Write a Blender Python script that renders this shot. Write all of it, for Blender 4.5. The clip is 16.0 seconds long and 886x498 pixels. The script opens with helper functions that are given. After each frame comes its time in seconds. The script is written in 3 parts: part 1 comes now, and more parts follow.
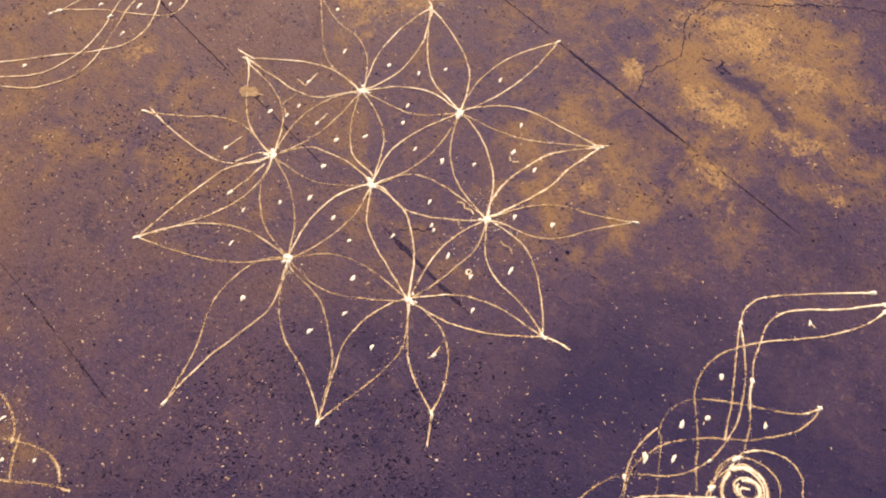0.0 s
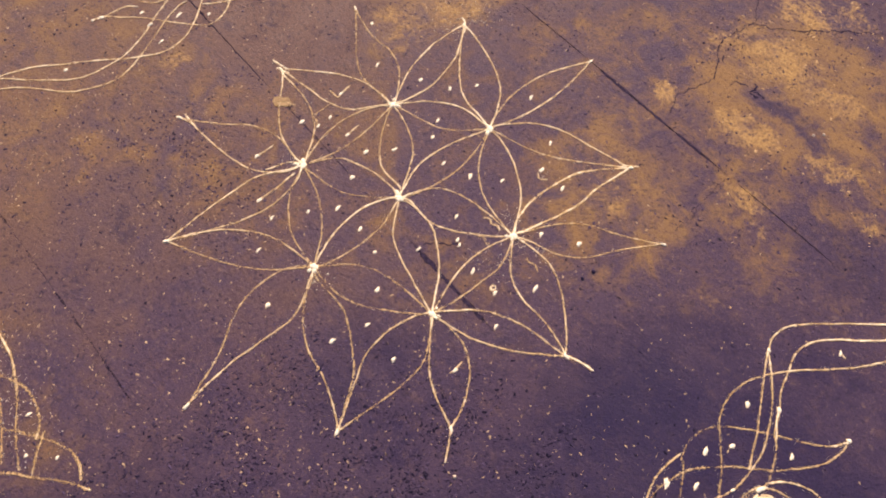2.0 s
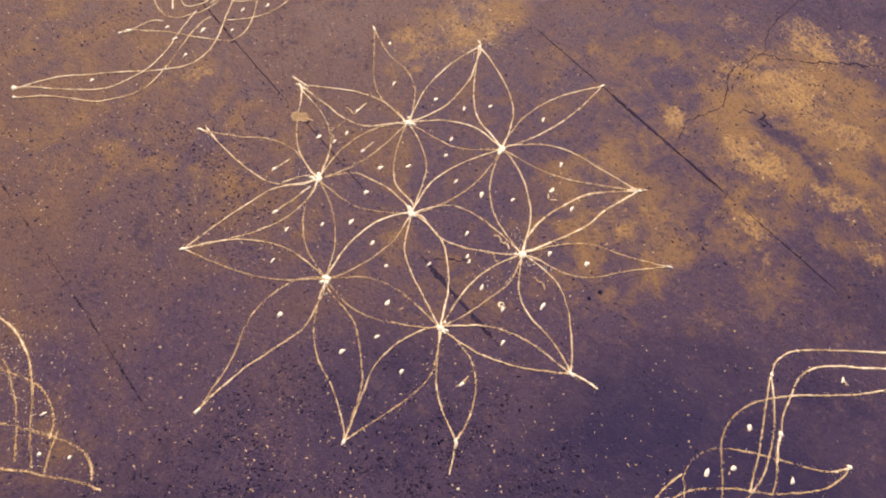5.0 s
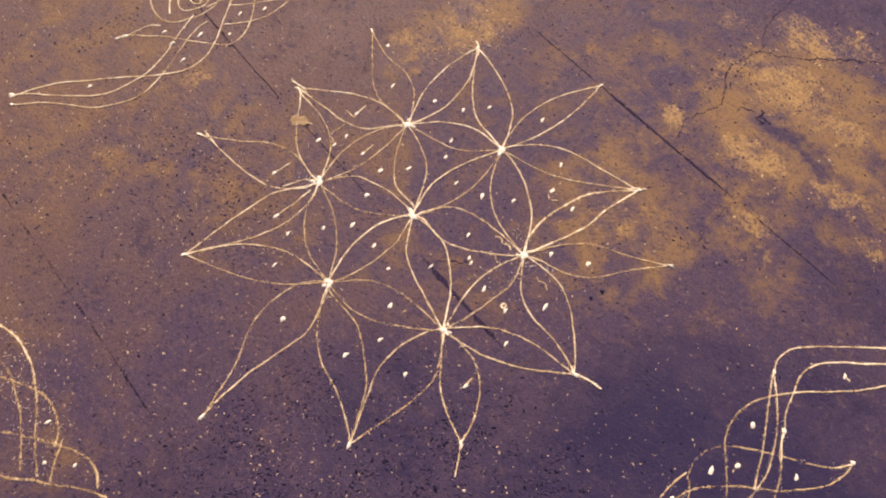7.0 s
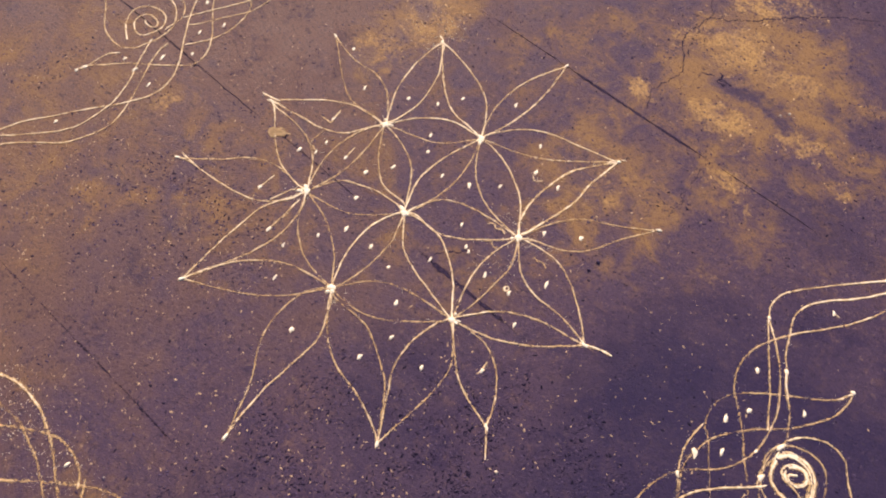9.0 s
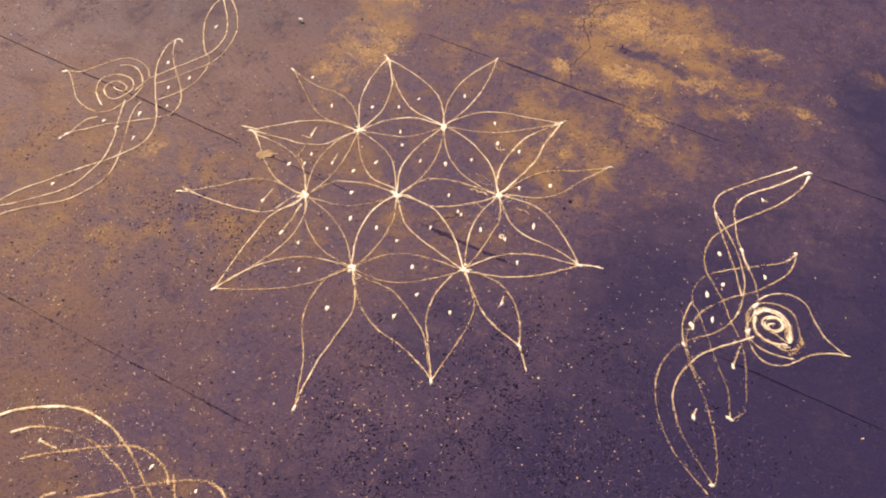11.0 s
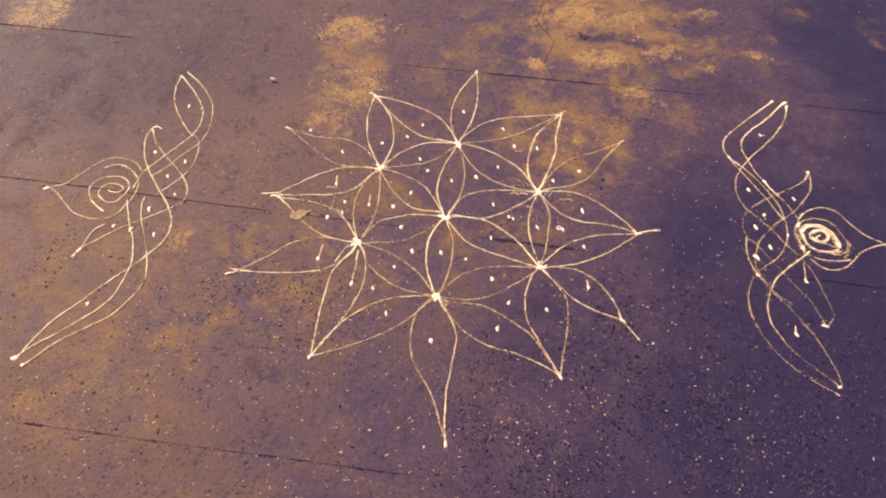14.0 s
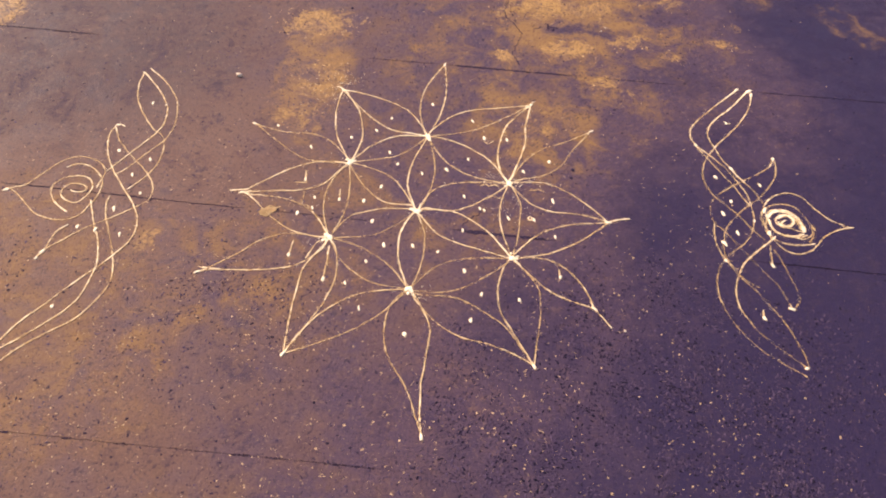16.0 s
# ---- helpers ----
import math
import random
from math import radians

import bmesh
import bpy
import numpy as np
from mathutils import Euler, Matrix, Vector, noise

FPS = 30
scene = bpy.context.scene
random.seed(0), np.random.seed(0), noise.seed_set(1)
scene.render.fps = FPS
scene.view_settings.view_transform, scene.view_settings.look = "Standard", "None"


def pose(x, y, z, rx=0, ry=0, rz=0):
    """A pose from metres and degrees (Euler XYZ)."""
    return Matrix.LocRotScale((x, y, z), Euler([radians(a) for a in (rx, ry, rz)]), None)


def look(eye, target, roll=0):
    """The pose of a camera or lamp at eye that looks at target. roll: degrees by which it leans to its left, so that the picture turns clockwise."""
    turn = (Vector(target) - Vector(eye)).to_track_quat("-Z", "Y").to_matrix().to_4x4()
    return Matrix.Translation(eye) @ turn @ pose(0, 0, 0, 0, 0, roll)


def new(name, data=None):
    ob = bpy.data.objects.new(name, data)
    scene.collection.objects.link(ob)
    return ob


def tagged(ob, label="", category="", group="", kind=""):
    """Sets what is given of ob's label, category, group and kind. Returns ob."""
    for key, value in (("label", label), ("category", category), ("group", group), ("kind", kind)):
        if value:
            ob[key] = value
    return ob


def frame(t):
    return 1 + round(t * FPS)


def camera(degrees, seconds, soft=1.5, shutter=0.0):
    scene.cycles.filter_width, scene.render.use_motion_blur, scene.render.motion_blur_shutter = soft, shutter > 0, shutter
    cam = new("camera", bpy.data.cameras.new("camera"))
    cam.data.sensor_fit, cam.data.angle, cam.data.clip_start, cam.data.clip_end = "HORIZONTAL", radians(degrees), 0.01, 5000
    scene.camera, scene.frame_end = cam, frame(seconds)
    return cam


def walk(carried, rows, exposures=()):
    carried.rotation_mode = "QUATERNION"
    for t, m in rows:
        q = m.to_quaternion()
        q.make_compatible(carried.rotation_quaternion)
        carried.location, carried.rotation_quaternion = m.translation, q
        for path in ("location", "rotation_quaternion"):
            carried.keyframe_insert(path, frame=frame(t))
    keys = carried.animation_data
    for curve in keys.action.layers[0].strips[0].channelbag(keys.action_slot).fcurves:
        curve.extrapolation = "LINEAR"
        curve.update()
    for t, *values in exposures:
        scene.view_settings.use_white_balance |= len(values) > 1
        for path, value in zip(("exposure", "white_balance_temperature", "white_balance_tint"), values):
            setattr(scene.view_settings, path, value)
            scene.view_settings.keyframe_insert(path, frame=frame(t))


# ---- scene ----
cam = camera(66.7, 16.0, soft=2.0)

# seconds, eye, target, roll in degrees
PATH = [
    (0, (0.744, -0.575, 1.638), (0.223, 0.056, -0.187), 3.0),
    (0.5, (0.738, -0.573, 1.641), (0.18, 0.044, -0.178), 1.2),
    (1, (0.734, -0.576, 1.636), (0.17, 0.035, -0.183), 1.6),
    (1.5, (0.736, -0.582, 1.637), (0.15, 0.03, -0.175), 0.9),
    (2, (0.737, -0.584, 1.637), (0.142, 0.033, -0.17), 1.1),
    (2.5, (0.747, -0.597, 1.655), (0.147, 0.038, -0.144), 1.7),
    (3, (0.747, -0.6, 1.661), (0.127, 0.039, -0.13), 1.0),
    (3.5, (0.75, -0.603, 1.665), (0.124, 0.041, -0.122), 1.2),
    (4, (0.75, -0.606, 1.668), (0.109, 0.045, -0.112), 1.3),
    (4.2, (0.744, -0.609, 1.666), (0.104, 0.031, -0.118), 1.4),
    (6.5, (0.747, -0.602, 1.672), (0.103, 0.034, -0.112), 1.8),
    (7, (0.729, -0.61, 1.675), (0.097, 0.029, -0.111), 1.4),
    (7.5, (0.713, -0.639, 1.683), (0.08, 0.008, -0.1), 0.6),
    (8, (0.698, -0.652, 1.683), (0.081, -0.008, -0.107), 0.5),
    (8.5, (0.669, -0.673, 1.68), (0.108, -0.003, -0.119), 2.1),
    (9, (0.664, -0.715, 1.688), (0.131, 0.016, -0.096), 2.0),
    (9.5, (0.723, -0.834, 1.7), (0.22, -0.063, -0.075), 1.0),
    (10, (0.766, -0.962, 1.712), (0.267, -0.117, -0.031), -0.9),
    (10.2, (0.745, -1.023, 1.737), (0.271, -0.129, 0.012), 0.8),
    (12.3, (0.482, -1.342, 1.724), (0.218, -0.195, 0.107), 0.8),
    (12.5, (0.444, -1.346, 1.719), (0.222, -0.19, 0.103), 1.8),
    (13, (0.236, -1.375, 1.705), (0.068, -0.21, 0.088), 0.3),
    (13.5, (0.134, -1.401, 1.701), (0.049, -0.233, 0.08), 1.0),
    (14, (0.104, -1.408, 1.71), (0.008, -0.21, 0.111), -0.1),
    (14.5, (0.097, -1.404, 1.703), (0.053, -0.201, 0.105), 1.0),
    (15, (0.106, -1.411, 1.705), (0.072, -0.202, 0.113), 0.8),
    (15.5, (0.112, -1.415, 1.703), (0.078, -0.213, 0.105), 0.9),
    (16, (0.115, -1.411, 1.7), (0.093, -0.219, 0.094), 1.4),
]
KELVIN, TINT = 6500, 23.5
walk(cam, [(t, look(eye, target, roll)) for t, eye, target, roll in PATH],
     [(0.0, 0.86, KELVIN, TINT), (2.0, 0.79, KELVIN, TINT), (3.5, 0.74, KELVIN - 200, TINT), (9.0, 0.73, KELVIN - 250, TINT), (10.0, 0.80, KELVIN - 50, TINT), (12.5, 0.88, KELVIN, TINT), (13.5, 0.88, KELVIN, TINT), (16.0, 1.0, KELVIN + 100, TINT)])

# ---- light: low hazy sun from the north-west ----
SUN_AZ, SUN_EL = -52.0, 34.0
world = bpy.data.worlds.new("dusk_sky")
scene.world = world
world.use_nodes = True
wn = world.node_tree
sky = wn.nodes.new("ShaderNodeTexSky")
sky.sky_type, sky.sun_disc = "NISHITA", False
sky.sun_elevation, sky.sun_rotation = radians(SUN_EL), radians(SUN_AZ)
sky.air_density, sky.dust_density = 1.0, 1.0
wn.links.new(sky.outputs[0], wn.nodes["Background"].inputs[0])
wn.nodes["Background"].inputs[1].default_value = 0.12
sun_data = bpy.data.lights.new("sun", "SUN")
sun_data.energy, sun_data.angle, sun_data.color = 3.6, radians(14), (1.0, 0.80, 0.58)
sun = new("sun", sun_data)
far = Vector((math.sin(radians(SUN_AZ)) * math.cos(radians(SUN_EL)), math.cos(radians(SUN_AZ)) * math.cos(radians(SUN_EL)), math.sin(radians(SUN_EL))))
sun.matrix_world = look(far * 20, (0, 0, 0))


# ---- materials ----
class Nodes:
    """A small builder of node materials."""

    def __init__(self, name):
        self.mat = bpy.data.materials.new(name)
        self.mat.use_nodes = True
        self.t = self.mat.node_tree
        self.bsdf = self.t.nodes["Principled BSDF"]
        self.out = self.t.nodes["Material Output"]

    def add(self, kind, **inputs):
        n = self.t.nodes.new("ShaderNode" + kind)
        for k, v in inputs.items():
            self.feed(n.inputs[k.replace("_", " ")], v)
        return n

    def feed(self, socket, v):
        if isinstance(v, bpy.types.NodeSocket):
            self.t.links.new(v, socket)
        else:
            socket.default_value = v

    def place(self):
        return self.t.nodes.new("ShaderNodeTexCoord").outputs["Object"]

    def noise(self, vec, scale, detail=4.0, rough=0.55, skew=0.0):
        n = self.add("TexNoise", Scale=scale, Detail=detail, Roughness=rough, Distortion=skew)
        self.feed(n.inputs["Vector"], vec)
        return n.outputs["Fac"]

    def math(self, op, a, b=0.0, clamp=False):
        n = self.t.nodes.new("ShaderNodeMath")
        n.operation, n.use_clamp = op, clamp
        self.feed(n.inputs[0], a)
        self.feed(n.inputs[1], b)
        return n.outputs[0]

    def ramp(self, fac, lo, hi, a=0.0, b=1.0):
        n = self.t.nodes.new("ShaderNodeMapRange")
        n.interpolation_type = "SMOOTHSTEP"
        for i, v in enumerate((fac, lo, hi, a, b)):
            self.feed(n.inputs[i], v)
        return n.outputs[0]

    def mix(self, fac, a, b, mode="MIX"):
        n = self.t.nodes.new("ShaderNodeMix")
        n.data_type, n.blend_type = "RGBA", mode
        self.feed(n.inputs[0], fac)
        self.feed(n.inputs[6], a if isinstance(a, bpy.types.NodeSocket) else (*a, 1))
        self.feed(n.inputs[7], b if isinstance(b, bpy.types.NodeSocket) else (*b, 1))
        return n.outputs[2]

    def blob(self, vec, x, y, rx, ry):
        """1 inside an ellipse on the ground, falling to 0 outside."""
        m = self.t.nodes.new("ShaderNodeMapping")
        self.feed(m.inputs["Vector"], vec)
        m.inputs["Location"].default_value = (-x / rx, -y / ry, 0)
        m.inputs["Scale"].default_value = (1 / rx, 1 / ry, 0)
        n = self.t.nodes.new("ShaderNodeVectorMath")
        n.operation = "LENGTH"
        self.feed(n.inputs[0], m.outputs[0])
        return self.ramp(n.outputs["Value"], 1.35, 0.45)

    def bump(self, height, strength, distance, base=None):
        n = self.add("Bump", Strength=strength, Distance=distance, Height=height)
        if base is not None:
            self.feed(n.inputs["Normal"], base)
        return n.outputs[0]


# worn patches where the smooth cement skin shows: x, y, half width, half depth, strength
# their tan also holds some sheen of the northern sky
PATCHES = [
    (-0.46, 1.00, 0.17, 0.11, 0.75), (-0.40, 0.62, 0.13, 0.13, 0.5), (-0.46, 0.43, 0.12, 0.10, 0.4), (0.30, 1.13, 0.06, 0.10, 0.5),
    (0.30, 0.842, 0.055, 0.04, 0.9), (0.47, 1.19, 0.16, 0.10, 0.85), (0.66, 1.16, 0.12, 0.06, 0.75), (0.56, 0.868, 0.10, 0.05, 0.95),
    (0.80, 0.93, 0.10, 0.04, 0.7), (0.97, 0.86, 0.05, 0.05, 0.55),
]
PATCHES += [
    (1.19, 0.97, 0.05, 0.05, 0.5), (1.28, 1.06, 0.05, 0.03, 0.5), (1.25, 0.93, 0.06, 0.025, 0.5), (0.80, 0.365, 0.08, 0.03, 0.2),
    (0.40, 0.42, 0.11, 0.12, 0.35), (0.71, 0.68, 0.11, 0.035, 0.5), (-1.84, 1.03, 0.15, 0.15, 0.8), (-0.84, -0.15, 0.05, 0.06, 0.5),
    (0.42, 1.42, 0.14, 0.08, 0.75), (0.19, 1.30, 0.08, 0.06, 0.5), (1.00, 1.23, 0.12, 0.05, 0.5), (0.55, 1.50, 0.10, 0.06, 0.6), (0.76, 0.61, 0.04, 0.05, 0.4),
]


VIOLET, BROWN = (0.074, 0.045, 0.070), (0.147, 0.082, 0.060)
# colour that darkens the north-west, against the sun's sheen there
DARK_NW = (0.046, 0.028, 0.039)
DARK_BLUE, SKIN = (0.0260, 0.0180, 0.051), (0.46, 0.27, 0.086)


# wide tan areas: skin rubbed thin, plus light put into the colour
RUBBED_LIT = [
    (0.42, 0.46, 0.30, 0.26, 0.52), (-0.45, -0.22, 0.50, 0.36, 0.32), (-0.95, -0.55, 0.42, 0.42, 0.36), (-0.38, -1.12, 0.62, 0.36, 0.22),
    (0.58, 1.12, 0.42, 0.36, 0.66), (0.50, 0.58, 0.34, 0.30, 0.40), (-0.44, 0.74, 0.17, 0.45, 0.58), (1.05, 1.0, 0.30, 0.20, 0.22),
    (0.38, 0.30, 0.30, 0.28, 0.40), (0.50, 0.85, 0.85, 0.65, 0.36), (0.0, 0.10, 0.62, 0.60, 0.25), (-0.88, -0.12, 0.14, 0.12, 0.36), (0.75, -0.02, 0.09, 0.16, 0.22), (-0.3, -0.15, 0.16, 0.5, 0.26), (-1.32, -0.12, 0.36, 0.40, 0.24), (-1.22, -0.28, 0.35, 0.50, 0.34),
]


# dark blue areas: the yard's dimmer light put into the cement's colour
DIMMED = [(0.45, -0.45, 0.34, 0.34, 0.48), (0.02, 1.0, 0.20, 0.40, 0.05), (1.75, 1.0, 0.50, 0.70, 0.85), (1.12, -0.15, 0.52, 0.70, 0.74), (0.66, 1.00, 0.24, 0.055, 0.42), (0.98, 0.70, 0.22, 0.14, 0.35), (0.95, 1.12, 0.20, 0.07, 0.35), (1.15, -0.70, 0.5, 0.5, 1.0)]


def concrete():
    k = Nodes("worn_cement")
    p = k.place()
    warp = k.add("TexNoise", Scale=7.0, Detail=5.0, Roughness=0.65)
    k.feed(warp.inputs["Vector"], p)
    off = k.t.nodes.new("ShaderNodeVectorMath")
    off.operation = "MULTIPLY_ADD"
    k.feed(off.inputs[0], warp.outputs["Color"])
    off.inputs[1].default_value, off.inputs[2].default_value = (0.22, 0.22, 0), (-0.11, -0.11, 0)
    bent = k.t.nodes.new("ShaderNodeVectorMath")
    k.feed(bent.inputs[0], p)
    k.feed(bent.inputs[1], off.outputs[0])
    q = bent.outputs[0]
    worn = 0.0
    for x, y, rx, ry, s in PATCHES:
        worn = k.math("MAXIMUM", worn, k.math("MULTIPLY", k.blob(q, x, y, rx, ry), s))
    grainy = k.noise(p, 26.0, 8.0, 0.72)
    speck = k.noise(p, 95.0, 5.0, 0.7)
    big = k.noise(p, 2.1, 6.0, 0.62, 0.5)
    mid = k.noise(p, 8.0, 8.0, 0.70, 0.6)
    fine = k.noise(p, 170.0, 4.0, 0.65)
    broken = k.math("ADD", k.math("MULTIPLY", k.math("SUBTRACT", grainy, 0.5), 2.6), k.math("MULTIPLY", k.math("SUBTRACT", speck, 0.5), 1.6))
    broken = k.math("ADD", broken, k.math("MULTIPLY", k.math("SUBTRACT", mid, 0.5), 2.0))
    rubbed_lit = 0.0
    for x, y, rx, ry, z in RUBBED_LIT:
        rubbed_lit = k.math("MAXIMUM", rubbed_lit, k.math("MULTIPLY", k.blob(q, x, y, rx, ry), z))
    worn = k.ramp(k.math("ADD", worn, k.math("MULTIPLY", broken, k.ramp(worn, 0.0, 0.4, 0.22, 1.0))), 0.2, 1.25)
    # the fall-off of light is put into colour: brown west, dark blue south-east
    axes = k.t.nodes.new("ShaderNodeSeparateXYZ")
    k.feed(axes.inputs[0], q)
    x, y = axes.outputs[0], axes.outputs[1]
    wild = k.math("ADD", k.math("MULTIPLY", k.math("SUBTRACT", big, 0.5), 1.8), k.math("MULTIPLY", k.math("SUBTRACT", mid, 0.5), 1.2))
    warm_west = k.math("ADD", k.ramp(x, 0.75, -1.35), wild)
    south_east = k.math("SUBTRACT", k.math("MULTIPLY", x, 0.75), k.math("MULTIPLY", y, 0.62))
    dimmed = k.ramp(south_east, 0.25, 1.25)
    dim_spots = 0.0
    for ox, oy, rx, ry, z in DIMMED:
        dim_spots = k.math("MAXIMUM", dim_spots, k.math("MULTIPLY", k.blob(q, ox, oy, rx, ry), z))
    dimmed = k.math("MAXIMUM", dimmed, dim_spots)
    rubbed_lit = k.math("MULTIPLY", rubbed_lit, k.ramp(dim_spots, 0.1, 0.7, 1.0, 0.1))
    dimmed = k.math("ADD", dimmed, k.math("MULTIPLY", wild, 0.7))
    # the same worn patches go on irregularly over the rest of the yard
    beyond = k.math("MULTIPLY", k.ramp(k.noise(p, 1.3, 4.0, 0.6), 0.56, 0.66, 0.0, 0.6), k.math("SUBTRACT", 1.0, k.blob(p, 0.1, 0.1, 2.2, 1.8)))
    rubbed_lit = k.math("MAXIMUM", rubbed_lit, beyond)
    tone = k.mix(k.ramp(warm_west, 0.0, 1.0), VIOLET, BROWN)
    tone = k.mix(k.ramp(dimmed, 0.05, 0.95, 0.0, 0.95), tone, DARK_BLUE)
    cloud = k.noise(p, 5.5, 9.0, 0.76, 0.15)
    # the north-west is painted darker to offset the sun's sheen
    tone = k.mix(k.math("MULTIPLY", k.blob(p, -1.42, 0.86, 0.74, 0.62), k.ramp(mid, 0.30, 0.62, 0.85, 0.55)), tone, DARK_NW)
    tone = k.mix(k.ramp(cloud, 0.53, 0.64, 0.0, 0.55), tone, k.mix(k.blob(p, -1.42, 0.86, 0.80, 0.68), DARK_BLUE, DARK_NW))
    tone = k.mix(k.math("MULTIPLY", k.ramp(cloud, 0.46, 0.36, 0.0, 0.45), k.ramp(dimmed, 0.0, 0.5, 1.0, 0.15)), tone, BROWN)
    tone = k.mix(k.ramp(mid, 0.52, 0.66, 0.0, 0.4), tone, DARK_BLUE)
    # fewer pale specks where the cement is painted dark
    dry = k.ramp(dimmed, 0.15, 0.85, 1.0, 0.2)
    tone = k.mix(k.math("MULTIPLY", k.ramp(grainy, 0.36, 0.50, 0.35, 0.0), dry), tone, BROWN)
    thin = k.math("ADD", rubbed_lit, k.math("MULTIPLY", k.math("ADD", k.math("SUBTRACT", mid, 0.52), k.math("SUBTRACT", cloud, 0.52)), k.ramp(rubbed_lit, 0.0, 0.3, 0.0, 1.6)))
    tone = k.mix(k.ramp(thin, 0.08, 0.75), tone, (0.255, 0.142, 0.056))
    skin = k.mix(k.ramp(speck, 0.36, 0.58), (0.31, 0.175, 0.062), SKIN)
    tone = k.mix(k.math("MULTIPLY", worn, 0.88), tone, skin)
    tone = k.mix(k.math("MULTIPLY", k.ramp(speck, 0.34, 0.47, 0.60, 0.0), k.ramp(worn, 0.0, 0.6, 1.0, 0.35)), tone, (0.022, 0.016, 0.032))
    tone = k.mix(k.ramp(fine, 0.30, 0.44, 0.5, 0.0), tone, (0.020, 0.015, 0.028))
    tone = k.mix(k.math("MULTIPLY", k.ramp(fine, 0.57, 0.72, 0.0, 0.45), dry), tone, (0.30, 0.19, 0.11))
    crumb = k.noise(p, 48.0, 3.0, 0.6, 0.3)
    tone = k.mix(k.ramp(crumb, 0.33, 0.41, 0.45, 0.0), tone, (0.024, 0.017, 0.034))
    tone = k.mix(k.math("MULTIPLY", k.ramp(crumb, 0.61, 0.70, 0.0, 0.25), dry), tone, (0.30, 0.19, 0.11))
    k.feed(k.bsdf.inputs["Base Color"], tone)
    rough = k.math("ADD", k.ramp(mid, 0.35, 0.65, 0.60, 0.75), k.math("ADD", k.math("MULTIPLY", worn, -0.06), k.ramp(dimmed, 0.1, 0.8, 0.0, -0.04)))
    k.feed(k.bsdf.inputs["Roughness"], rough)
    k.feed(k.bsdf.inputs["Specular IOR Level"], k.ramp(dimmed, 0.1, 0.8, 0.15, 0.15))
    k.feed(k.bsdf.inputs["Normal"], k.bump(fine, 0.8, 0.0014, k.bump(speck, 0.8, 0.003)))
    return k.mat


def plain(name, a, b, scale, rough, bump=0.4, dist=0.001, island=False, shine=0.3):
    k = Nodes(name)
    p = k.place()
    n = k.noise(p, scale, 5.0, 0.6)
    fac = k.t.nodes.new("ShaderNodeNewGeometry").outputs["Random Per Island"] if island else k.ramp(n, 0.35, 0.65)
    k.feed(k.bsdf.inputs["Base Color"], k.mix(fac, a, b))
    k.feed(k.bsdf.inputs["Roughness"], rough)
    k.bsdf.inputs["Specular IOR Level"].default_value = shine
    k.feed(k.bsdf.inputs["Normal"], k.bump(n, bump, dist))
    return k.mat


def powder(name):
    """Rice flour: thin and grainy where little of it lies."""
    k = Nodes(name)
    p = k.place()
    a = k.t.nodes.new("ShaderNodeAttribute")
    a.attribute_name = "cover"
    grain = k.noise(p, 400.0, 2.0, 0.5)
    clump = k.noise(p, 70.0, 3.0, 0.6)
    load = k.math("ADD", a.outputs["Fac"], k.math("MULTIPLY", k.math("SUBTRACT", clump, 0.5), 0.5))
    seen = k.ramp(k.math("SUBTRACT", load, k.math("ADD", k.math("MULTIPLY", grain, 1.7), -0.35)), -0.06, 0.06)
    k.feed(k.bsdf.inputs["Base Color"], k.mix(k.ramp(load, 0.45, 1.0), (0.58, 0.37, 0.14), (0.98, 0.87, 0.60)))
    k.bsdf.inputs["Roughness"].default_value = 0.95
    k.bsdf.inputs["Specular IOR Level"].default_value = 0.1
    k.feed(k.bsdf.inputs["Normal"], k.bump(grain, 0.6, 0.001))
    k.feed(k.bsdf.inputs["Alpha"], seen)
    return k.mat


def packed_dirt(name):
    """Dark dirt trodden into a joint: ragged, thinning out towards its sides."""
    k = Nodes(name)
    p = k.place()
    a = k.t.nodes.new("ShaderNodeAttribute")
    a.attribute_name = "cover"
    grain = k.noise(p, 150.0, 4.0, 0.65)
    clump = k.noise(p, 28.0, 3.0, 0.6)
    load = k.math("ADD", a.outputs["Fac"], k.math("MULTIPLY", k.math("SUBTRACT", clump, 0.5), 0.9))
    k.feed(k.bsdf.inputs["Base Color"], k.mix(k.ramp(grain, 0.35, 0.65), (0.018, 0.013, 0.028), (0.050, 0.034, 0.056)))
    k.bsdf.inputs["Roughness"].default_value = 0.95
    k.bsdf.inputs["Specular IOR Level"].default_value = 0.06
    k.feed(k.bsdf.inputs["Normal"], k.bump(grain, 0.6, 0.001))
    k.feed(k.bsdf.inputs["Alpha"], k.ramp(k.math("SUBTRACT", load, grain), -0.12, 0.16))
    return k.mat


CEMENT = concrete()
PACKED = packed_dirt("packed_dirt")
DIRT = plain("joint_dirt", (0.014, 0.010, 0.022), (0.040, 0.028, 0.046), 60, 0.95, shine=0.04)
SOIL = plain("bare_ground", (0.09, 0.07, 0.07), (0.15, 0.11, 0.09), 3, 0.9)
WALL = plain("lime_plaster", (0.16, 0.12, 0.13), (0.22, 0.16, 0.15), 4, 0.85)
FLOUR = powder("rice_flour")
CHIP_DARK = plain("dark_gravel", (0.010, 0.008, 0.020), (0.085, 0.058, 0.095), 60, 0.9, island=True, shine=0.08)
CHIP_PALE = plain("pale_gravel", (0.15, 0.10, 0.07), (0.64, 0.44, 0.22), 60, 0.8, island=True)
LEAF = plain("dry_leaf", (0.46, 0.31, 0.14), (0.62, 0.43, 0.20), 120, 0.7)
STONE = plain("white_pebble", (0.50, 0.38, 0.25), (0.80, 0.66, 0.46), 150, 0.7)


